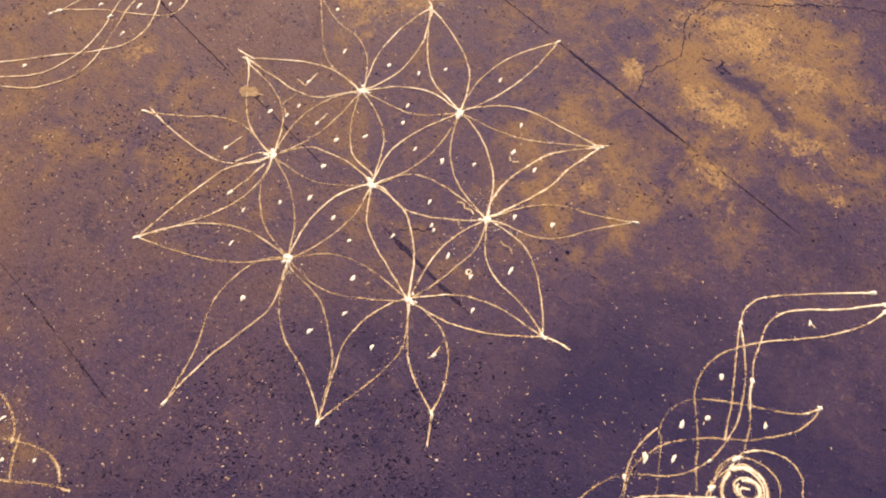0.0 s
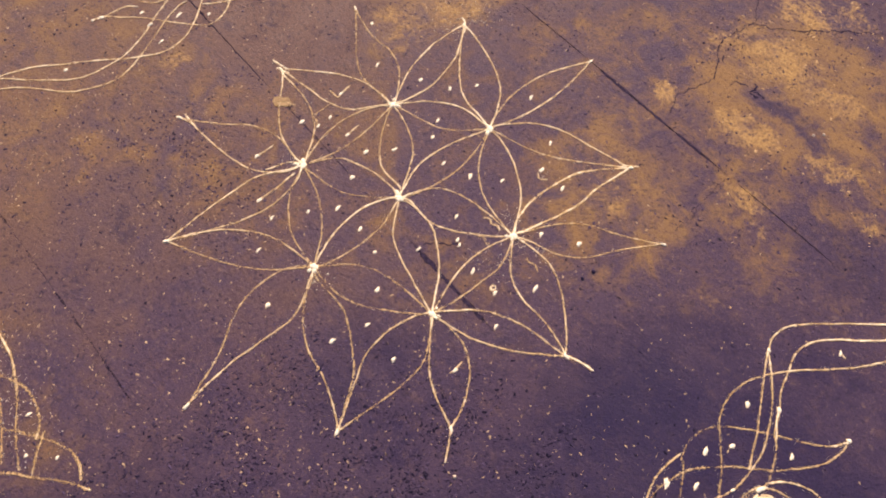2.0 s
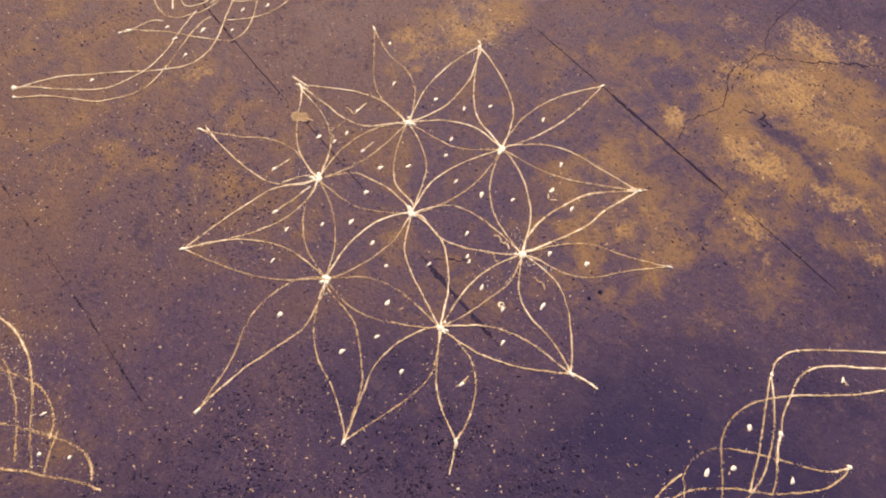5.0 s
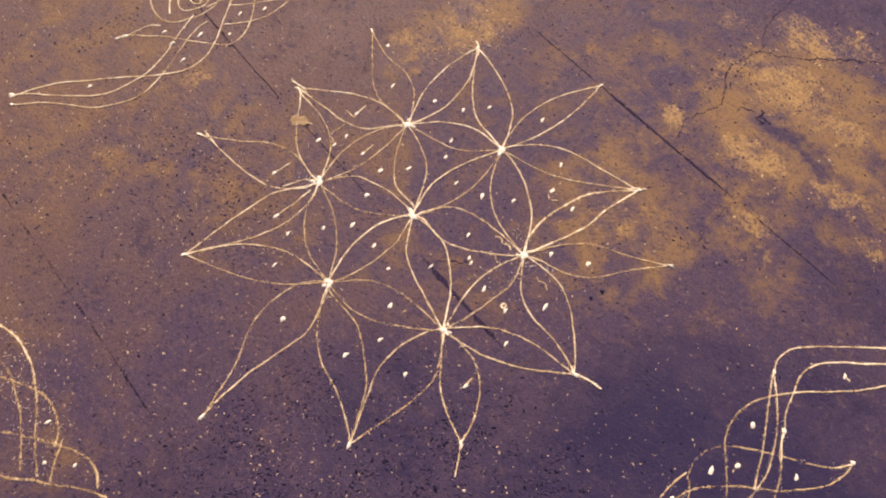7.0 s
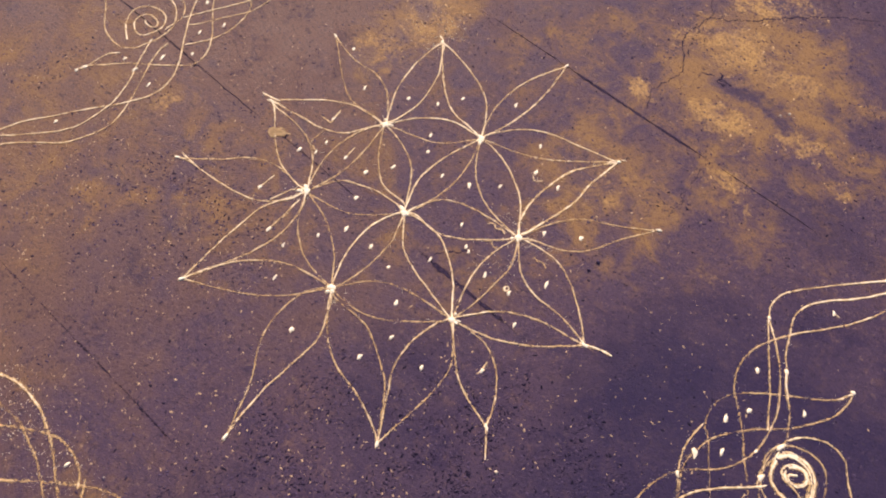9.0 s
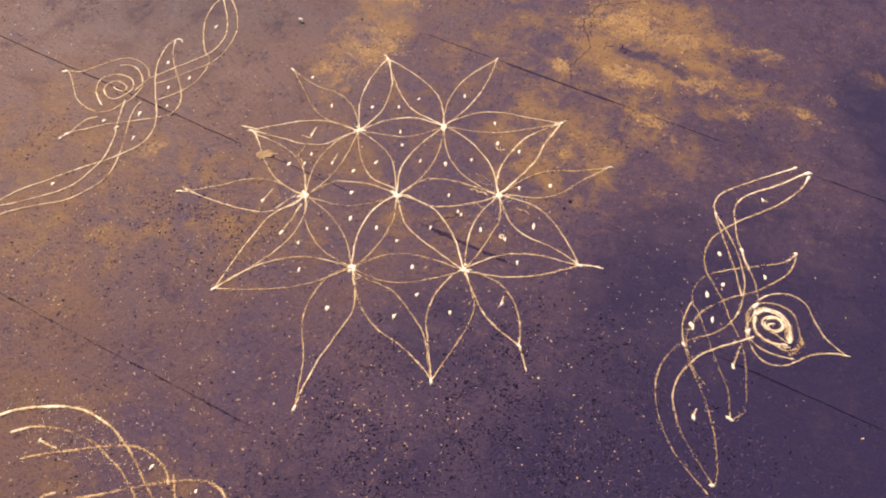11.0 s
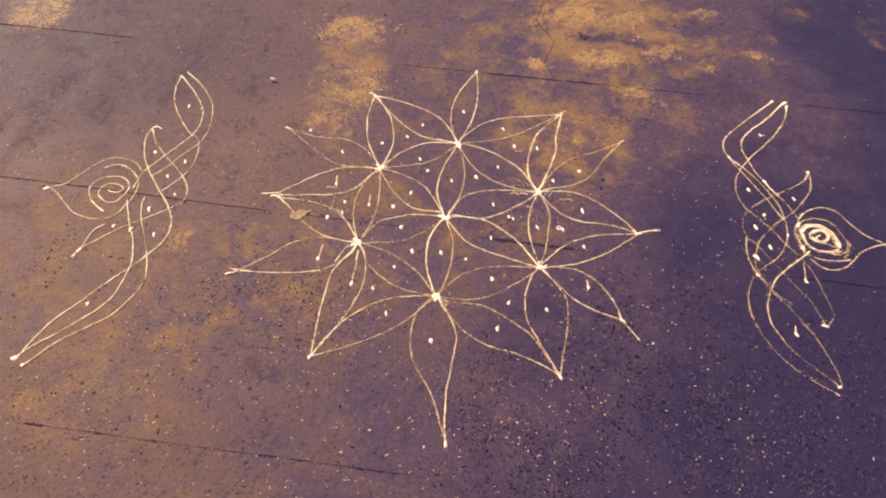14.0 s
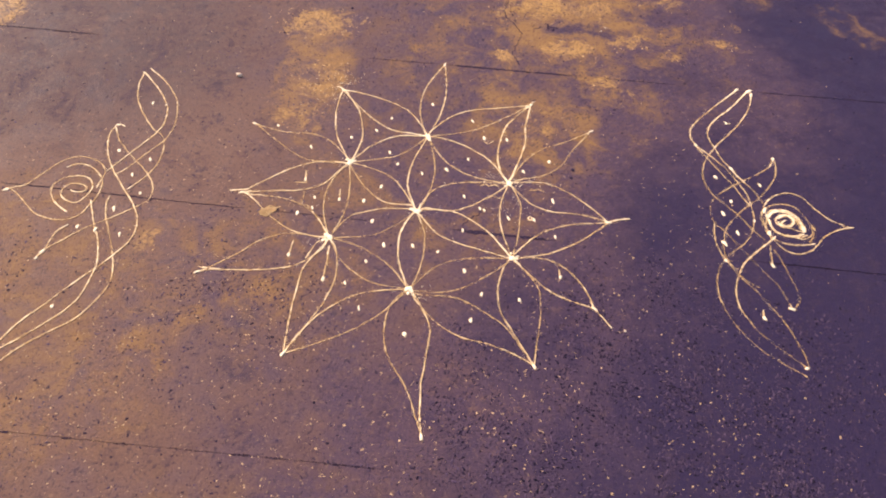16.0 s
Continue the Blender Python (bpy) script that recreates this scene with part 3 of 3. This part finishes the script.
line(bird_west, "body_line", 1.10, [(-1072, 342), (-1092, 353), (-1106, 342), (-1114, 293), (-1090, 212), (-1048, 136), (-978, 44), (-926, -23), (-894, -90), (-894, -159), (-928, -222), (-960, -267), (-1019, -339), (-1069, -408), (-1119, -473), (-1154, -548), (-1170, -601), (-1175, -618)])
line(bird_west, "crest_line", .98, [(-1106, 342), (-1068, 272), (-1011, 207), (-937, 135), (-892, 72), (-883, 31), (-891, -1), (-939, -44), (-1001, -88), (-1057, -126), (-1101, -169), (-1145, -210), (-1163, -248)])
line(bird_west, "beak_line", 1.0, [(-1380, 22), (-1364, 32), (-1315, 50), (-1280, 96), (-1244, 149), (-1208, 180), (-1160, 186), (-1104, 166), (-1072, 129), (-1067, 102), (-1074, 48)])
line(bird_west, "beak_line", 1.0, [(-1206, 134), (-1172, 153), (-1123, 142), (-1078, 101), (-1059, 60), (-1059, 7), (-1071, -24), (-1087, -66), (-1131, -92), (-1187, -88), (-1243, -63), (-1306, -7), (-1349, 26), (-1372, 33)])
line(bird_west, "spiral", 1.10, [(-1132, -59), (-1173, -32), (-1208, 6), (-1221, 52), (-1195, 86), (-1151, 99), (-1110, 87), (-1088, 52), (-1093, 15), (-1114, -15), (-1145, -15), (-1177, 8), (-1183, 39), (-1161, 63), (-1124, 60), (-1106, 43), (-1115, 29), (-1139, 27), (-1158, 36)])
line(bird_west, "body_line", 1.10, [(-1074, -4), (-1049, -63), (-1021, -119), (-996, -167), (-971, -237), (-967, -290), (-975, -367), (-997, -418), (-1036, -461), (-1089, -515), (-1147, -568), (-1180, -607)])
line(bird_west, "body_line", 1.0, [(-1018, 15), (-1018, -20), (-999, -78), (-984, -108), (-940, -199), (-916, -260), (-905, -320), (-921, -380), (-963, -452), (-1021, -498), (-1087, -553), (-1125, -603), (-1146, -628)])
line(bird_west, "wing_line", .98, [(-1108, -111), (-1136, -139), (-1145, -192), (-1150, -224), (-1163, -248)])
line(bird_east, "head_line", (1.15, 0.66), [(1193, 667), (1112, 591), (1035, 515), (982, 452), (966, 401), (977, 356), (997, 332), (1025, 298), (1058, 248), (1087, 187), (1104, 140), (1110, 78), (1105, 13), (1077, -48), (1047, -86), (1001, -122), (964, -161), (944, -200), (932, -246), (931, -300), (952, -374), (983, -428), (1012, -464), (1063, -505), (1124, -546)])
line(bird_east, "head_line", 0.95, [(977, 356), (988, 329), (1012, 281), (1041, 224), (1070, 166), (1089, 116), (1106, 78)])
line(bird_east, "head_line", 1.2, [(1076, 252), (1086, 226), (1100, 203), (1113, 183)])
line(bird_east, "head_line", (1.20, 0.90), [(1232, 661), (1148, 564), (1081, 501), (1044, 453), (1030, 403), (1042, 345), (1059, 285), (1083, 241), (1099, 198), (1126, 161), (1144, 115), (1153, 79), (1138, 33), (1136, -20), (1143, -59)])
line(bird_east, "head_line", (1.10, 0.64), [(1241, 649), (1222, 582), (1182, 510), (1130, 443), (1061, 368), (1006, 296), (983, 248), (974, 188), (986, 132), (1024, 79), (1062, 28), (1084, -11), (1126, -74), (1147, -123), (1162, -196), (1172, -260), (1170, -290), (1150, -318)])
line(bird_east, "crest_line", (0.88, 0.68), [(1239, 300), (1215, 261), (1162, 222), (1087, 178), (1005, 119), (981, 85), (968, 38), (978, -14), (991, -22), (1037, -102), (1081, -178), (1118, -240), (1135, -301), (1141, -322)])
line(bird_east, "crest_line", (0.88, 0.68), [(1238, 298), (1237, 257), (1219, 207), (1182, 156), (1135, 106), (1084, 65), (1038, 17), (1002, -30), (988, -75), (980, -119), (990, -165), (1023, -223), (1062, -252)])
line(bird_east, "body_line", (0.86, 0.62), [(970, -6), (961, -68), (968, -119), (984, -160), (1012, -216), (1047, -261), (1083, -327), (1111, -391), (1130, -460), (1134, -513)])
line(bird_east, "body_line", (1.2, 0.64), [(1161, -45), (1129, -74), (1074, -120), (1030, -165), (997, -225), (982, -281), (986, -334), (1016, -398), (1054, -445), (1089, -477), (1127, -515)])
line(bird_east, "beak_line", .9, [(1154, 84), (1187, 119), (1242, 142), (1287, 126), (1321, 74), (1355, 32), (1410, 1)])
line(bird_east, "beak_line", 0.95, [(1424, 3), (1370, -11), (1320, -41), (1282, -79), (1255, -102), (1217, -116), (1179, -104), (1154, -71), (1140, -28), (1145, 17), (1164, 55)])
line(bird_east, "beak_line", .9, [(1277, -71), (1262, -76), (1213, -80), (1168, -70), (1147, -46), (1145, -23)])
line(bird_east, "spiral", (0.95, 1.20), [(1157, 51), (1176, 64), (1217, 64), (1246, 39), (1260, 2), (1260, -23), (1238, -21), (1214, -10), (1188, -6), (1175, 12), (1187, 37), (1211, 44), (1236, 22), (1223, -1), (1201, -1), (1193, 11), (1210, 23)])
line(bird_east, "spiral", 1.15, [(1164, 49), (1193, 57), (1225, 51), (1247, 26), (1257, -6), (1253, -20)])
line(bird_east, "spiral", (0.95, 0.85), [(1150, 47), (1151, 15), (1162, -23), (1193, -44), (1234, -47), (1263, -39)])
line(bird_east, "spiral", 0.85, [(1143, 58), (1171, 80), (1212, 91), (1252, 81), (1273, 49), (1284, 10), (1286, -14), (1275, -38), (1250, -55), (1215, -48)])
line(bird_east, "spiral", 0.90, [(1159, 75), (1142, 57), (1130, 25), (1134, -18), (1140, -47)])
line(bird_east, "spiral", 1.15, [(1153, 30), (1173, 55), (1201, 64), (1227, 58), (1250, 36), (1260, 1), (1258, -25)], width=0.0095)
line(bird_east, "spiral", 1.1, [(1154, 25), (1157, -12), (1176, -36), (1213, -45), (1254, -34)], width=0.0095)
line(bird_east, "spiral", 1.15, [(1185, 27), (1200, 40), (1222, 41), (1233, 28), (1225, 6), (1202, -5), (1185, 4), (1183, 18)], width=0.0095)
line(bird_east, "spiral", 0.7, [(1228, 37), (1242, 21), (1250, -2), (1253, -18)], width=0.016)
line(bird_east, "spiral", 0.62, [(1288, 7), (1292, -16), (1282, -41), (1260, -67)], width=0.014)
line(bird_south, "body_line", (1.2, 0.75), [(-644, -1093), (-608, -1060), (-580, -1041), (-550, -1024), (-485, -997), (-431, -988), (-372, -993), (-329, -1003), (-292, -1018), (-248, -1039), (-179, -1082), (-128, -1107), (-93, -1123)], 0.0080)
line(bird_south, "body_line", (0.95, 0.68), [(-578, -1110), (-540, -1080), (-514, -1067), (-466, -1053), (-409, -1048), (-356, -1049), (-305, -1063), (-254, -1079), (-209, -1103), (-176, -1121), (-135, -1146)], 0.0080)
line(bird_south, "head_line", 0.8, [(-507, -1154), (-480, -1135), (-421, -1097), (-340, -1049), (-291, -1024), (-250, -1012), (-212, -1013), (-174, -1025), (-144, -1041), (-127, -1060)], 0.0080)
line(bird_south, "crest_line", 0.78, [(-368, -1186), (-387, -1199), (-391, -1212), (-366, -1209), (-330, -1187), (-273, -1150), (-213, -1107), (-160, -1071), (-101, -1036), (-53, -1018), (-21, -1015), (5, -1021), (27, -1036)], 0.0080)
line(bird_south, "crest_line", 0.78, [(-390, -1213), (-361, -1221), (-320, -1225), (-270, -1218), (-226, -1212)], 0.0080)
line(bird_south, "head_line", 0.74, [(-130, -1034), (-99, -1073), (-65, -1107)], 0.0080)
line(bird_south, "beak_line", 0.78, [(-164, -1189), (-136, -1172), (-98, -1138), (-53, -1107), (-19, -1078), (26, -1048), (61, -1030)], 0.0080)
for bird, spots in ((bird_west, [(-1009, 473), (-1054, 223), (-933, 185), (-972, 110), (-922, 33), (-986, -38), (-1078, -118), (-934, -141), (-1044, -416)]), (bird_east, [(1110, 479), (1017, 204), (1161, 173), (1047, 95), (1009, 41), (1040, -40), (990, -84), (1120, -163), (1047, -357)]), (bird_south, [(-494, -1098), (-192, -1041), (-111, -1095), (-228, -1179), (-55, -1046)])):
    for x, y in spots:
        dot(bird, x, y, 0.8 if bird is bird_south else 1.05)
line(flower, "dot_tail", 0.8, [(-385, 122), (-389, 163)])
line(flower, "dot_tail", 0.8, [(-260, 39), (-261, 83)])
line(flower, "dot_tail", 0.8, [(-387, -194), (-382, -139)])
line(flower, "dot_tail", 0.8, [(-268, -280), (-264, -193)])
line(flower, "dot_tail", 0.8, [(454, -238), (452, -212)])
line(bird_east, "dot_tail", 0.75, [(1120, -163), (1129, -95)])
line(bird_east, "dot_tail", 0.75, [(1047, -357), (1051, -329)])
spill(bird_south, [(-0.50, -1.02, 0.07, 0.03, 160), (-0.30, -1.04, 0.09, 0.03, 150), (-0.15, -1.09, 0.07, 0.03, 90), (-0.40, -1.10, 0.06, 0.03, 70)])
line(bird_south, "dot_tail", 0.8, [(-494, -1098), (-440, -1098)], 0.0080)
line(flower, "dot_tail", 0.8, [(221, 336), (235, 324), (253, 338)])
line(bird_east, "dot_tail", 0.75, [(1110, 479), (1127, 476)])
knot(bird_west, -1.181, -0.609, 0.0067, 1.0, 1.6)
knot(bird_west, -1.146, -0.628, 0.0059)
knot(bird_east, 1.191, 0.667, 0.0052, 0.7, 2.0)
knot(bird_east, 1.235, 0.660, 0.0081, 0.7, 1.6)
knot(bird_east, 1.241, 0.641, 0.0052, 1.2, 1.8)
knot(bird_east, 0.977, 0.356, 0.0044, -0.8, 1.6)
knot(bird_east, 1.079, 0.247, 0.0052, -0.8, 1.8)
knot(bird_east, 1.238, 0.302, 0.0044, 0.3, 1.5)
knot(bird_east, 1.137, -0.322, 0.0044, -0.3, 2.6)
knot(bird_east, 1.127, -0.517, 0.0044, 0.4, 1.8)
knot(bird_east, 0.984, -0.081, 0.0059, -0.9, 1.4)
knot(bird_east, 0.978, -0.153, 0.0044, -0.8, 2.2)
knot(bird_east, 1.105, 0.013, 0.0037, 1.4, 1.6)
knot(bird_east, 1.142, -0.036, 0.0059, 1.2, 1.6)
knot(bird_east, 1.149, 0.059, 0.0059, 1.0, 1.6)
knot(bird_west, -1.368, 0.026, 0.0059, 0.2, 1.6)
knot(bird_west, -1.149, -0.219, 0.0059, 0.7, 1.6)
knot(bird_west, -1.159, -0.246, 0.0044, 0.6, 1.5)
knot(bird_west, -1.017, -0.128, 0.0044, 1.4, 2.6)
knot(bird_west, -1.098, 0.350, 0.0044, 0.3, 2.2)
knot(bird_west, -0.957, 0.464, 0.0037, 1.2, 1.5)
line(flower, "smudge", 0.78, [(210, 122), (225, 131), (240, 122), (254, 130), (269, 123)])
line(flower, "smudge", 0.74, [(238, 69), (251, 79), (265, 70), (278, 76)])
line(flower, "smudge", 0.76, [(375, 117), (388, 110), (404, 116), (422, 105)])
line(flower, "smudge", 0.8, [(-419, 108), (-400, 108), (-382, 108), (-385, 127), (-384, 145)])
line(flower, "smudge", 0.7, [(-381, 13), (-382, 30), (-381, 45), (-379, 65)])
line(flower, "smudge", 0.7, [(-371, 8), (-358, 6), (-348, -5)])
line(flower, "curl", 0.9, [(371, -4), (377, -12), (371, -19), (365, -12), (371, -4)])


# ---- loose things on the yard ----
def leaf():
    bm = bmesh.new()
    rows = []
    for i in range(11):
        u = i / 10
        w = 0.0125 * math.sin(math.pi * min(1, u * 0.92 + 0.06)) ** 0.7
        rows.append([bm.verts.new(((u - 0.5) * 0.040, s * w * 1.2 * (1 + 0.25 * math.sin(u * 9 + s)), 0.002 + 0.0012 * abs(s) + 0.001 * math.sin(u * 5))) for s in (-1, -0.5, 0, 0.5, 1)])
    for a, b in zip(rows, rows[1:]):
        for j in range(4):
            bm.faces.new((a[j], a[j + 1], b[j + 1], b[j]))
    bmesh.ops.solidify(bm, geom=bm.faces[:], thickness=0.0006)
    root = thing("dry_leaf", "small dry beige leaf lying on the cement", "leaf")
    part("blade", bm, LEAF, root)
    bm = bmesh.new()
    bmesh.ops.create_cone(bm, segments=6, radius1=0.0018, radius2=0.0010, depth=0.020, cap_ends=True, matrix=pose(0.020, 0, 0.003, 0, 90, 0))
    part("stalk", bm, LEAF, root)
    return root


def pebble(name, r, material, label):
    bm = bmesh.new()
    bmesh.ops.create_icosphere(bm, subdivisions=3, radius=r)
    for v in bm.verts:
        v.co *= 1 + 0.3 * noise.noise(v.co * (0.9 / r))
        v.co.z = max(v.co.z * 0.7, -0.45 * r)
    for f in bm.faces:
        f.smooth = True
    return tagged(part(name, bm, material), label, "pebble")


leaf().matrix_basis = pose(-0.486, -0.022, 0.0004, 0, 0, 28) @ Matrix.Diagonal((1.45, 1.30, 0.3, 1))
bm = bmesh.new()
bmesh.ops.create_icosphere(bm, subdivisions=2, radius=0.0095)
for v in bm.verts:
    v.co *= 1 + 0.45 * noise.noise(v.co * 95 + Vector((3.1, 0, 0)))
    v.co = Vector((v.co.x * 1.35, v.co.y * 0.8, max(-0.0045, min(0.0075, v.co.z * 1.1))))
stone = tagged(part("pebble", bm, STONE), "small angular pale stone on the cement", "pebble")
stone.matrix_basis = pose(-0.724, 0.645, 0.004, 0, 0, -15)
# two dark stones stand in for a ring-shaped pit in the cement
pebble("dark_pebble", 0.0055, CHIP_DARK, "small dark stone chip on the cement").matrix_basis = pose(0.525, 0.211, 0.003)
pebble("dark_pebble", 0.0045, CHIP_DARK, "small dark stone chip on the cement").matrix_basis = pose(0.517, 0.175, 0.003)
stain_chips()


def gravel(name, count, material, label, small, large, where):
    """Loose stone chips strewn over the yard, thicker where the cement is worn rough."""
    verts, faces = [], []
    made = 0
    while made < count:
        x, y = random.uniform(-2.2, 2.2), random.uniform(-1.5, 1.8)
        if random.random() > where(x, y):
            continue
        made += 1
        r = small + (large - small) * random.random() ** 2.4
        t, st, fl = random.uniform(0, 6.28), random.uniform(0.4, 0.9), random.uniform(0.25, 0.6)
        b, long = len(verts), random.uniform(0.9, 1.8)
        for i in range(5):
            a = t + i * 1.2566
            u, v = r * long * math.cos(a) * random.uniform(0.8, 1.1), r * st * math.sin(a) * random.uniform(0.8, 1.1)
            verts.append((x + u * math.cos(t) - v * math.sin(t), y + u * math.sin(t) + v * math.cos(t), 0.0001))
        verts.append((x + random.uniform(-0.3, 0.3) * r, y, r * fl))
        faces += [(b + i, b + (i + 1) % 5, b + 5) for i in range(5)]
    me = bpy.data.meshes.new(name)
    me.from_pydata(verts, [], faces)
    me.materials.append(material)
    tagged(new(name, me), label, "gravel", kind="stuff")


def rough_zone(x, y):
    near = max(0.0, 1 - (((x - 0.72) / 0.75) ** 2 + ((y + 0.85) / 0.72) ** 2)) ** 0.7
    near = max(near, 0.14 * max(0.0, 1 - (((x + 0.58) / 0.42) ** 2 + ((y + 0.30) / 0.40) ** 2)))
    clump = max(0.05, min(1.0, 0.6 + 1.3 * noise.noise(Vector((x * 17, y * 17, 5.0)))))
    return (0.05 + 0.95 * near) * clump * max(0.06, min(1.0, 0.6 + 1.0 * noise.noise(Vector((x * 4.5, y * 4.5, 2.0)))))


def strewn(x, y):
    side = 1.0 if x < 0.7 else max(0.2, 1 - (x - 0.7) / 0.6)
    west = 0.5 * max(0.0, 1 - ((x + 0.58) / 0.5) ** 2 - ((y + 0.25) / 0.5) ** 2)
    return (0.15 + west + 0.85 * max(0.0, min(1.0, (0.5 - y) / 1.2))) * side * max(0.10, min(1.0, 0.5 + 1.4 * noise.noise(Vector((x * 4, y * 4, 9.0))) + 1.2 * noise.noise(Vector((x * 19, y * 19, 3.0)))))


gravel("dark_gravel", 48000, CHIP_DARK, "tiny dark stone chips on the worn cement", 0.0012, 0.0048, rough_zone)
gravel("pale_gravel", 10500, CHIP_PALE, "tiny pale stone chips on the worn cement", 0.0006, 0.0034, strewn)


def flaked(x, y):
    """Thick where the cement skin is flaking off."""
    near = 0.0
    for px, py, rx, ry, z in PATCHES:
        d = math.hypot((x - px) / rx, (y - py) / ry)
        near = max(near, z * max(0.0, 1 - abs(d - 0.9) / 0.7))
    return near * max(0.05, min(1.0, 0.45 + 1.6 * noise.noise(Vector((x * 11, y * 11, 6.0)))))


FLAKE = plain("cement_flake", (0.30, 0.17, 0.07), (0.66, 0.43, 0.18), 80, 0.75, island=True)
gravel("cement_flakes", 500, FLAKE, "thin tan flakes of loosened cement skin", 0.0010, 0.0052, flaked)
gravel("dark_gravel", 300, CHIP_DARK, "tiny dark stone chips round the flaking cement", 0.0010, 0.0046, flaked)
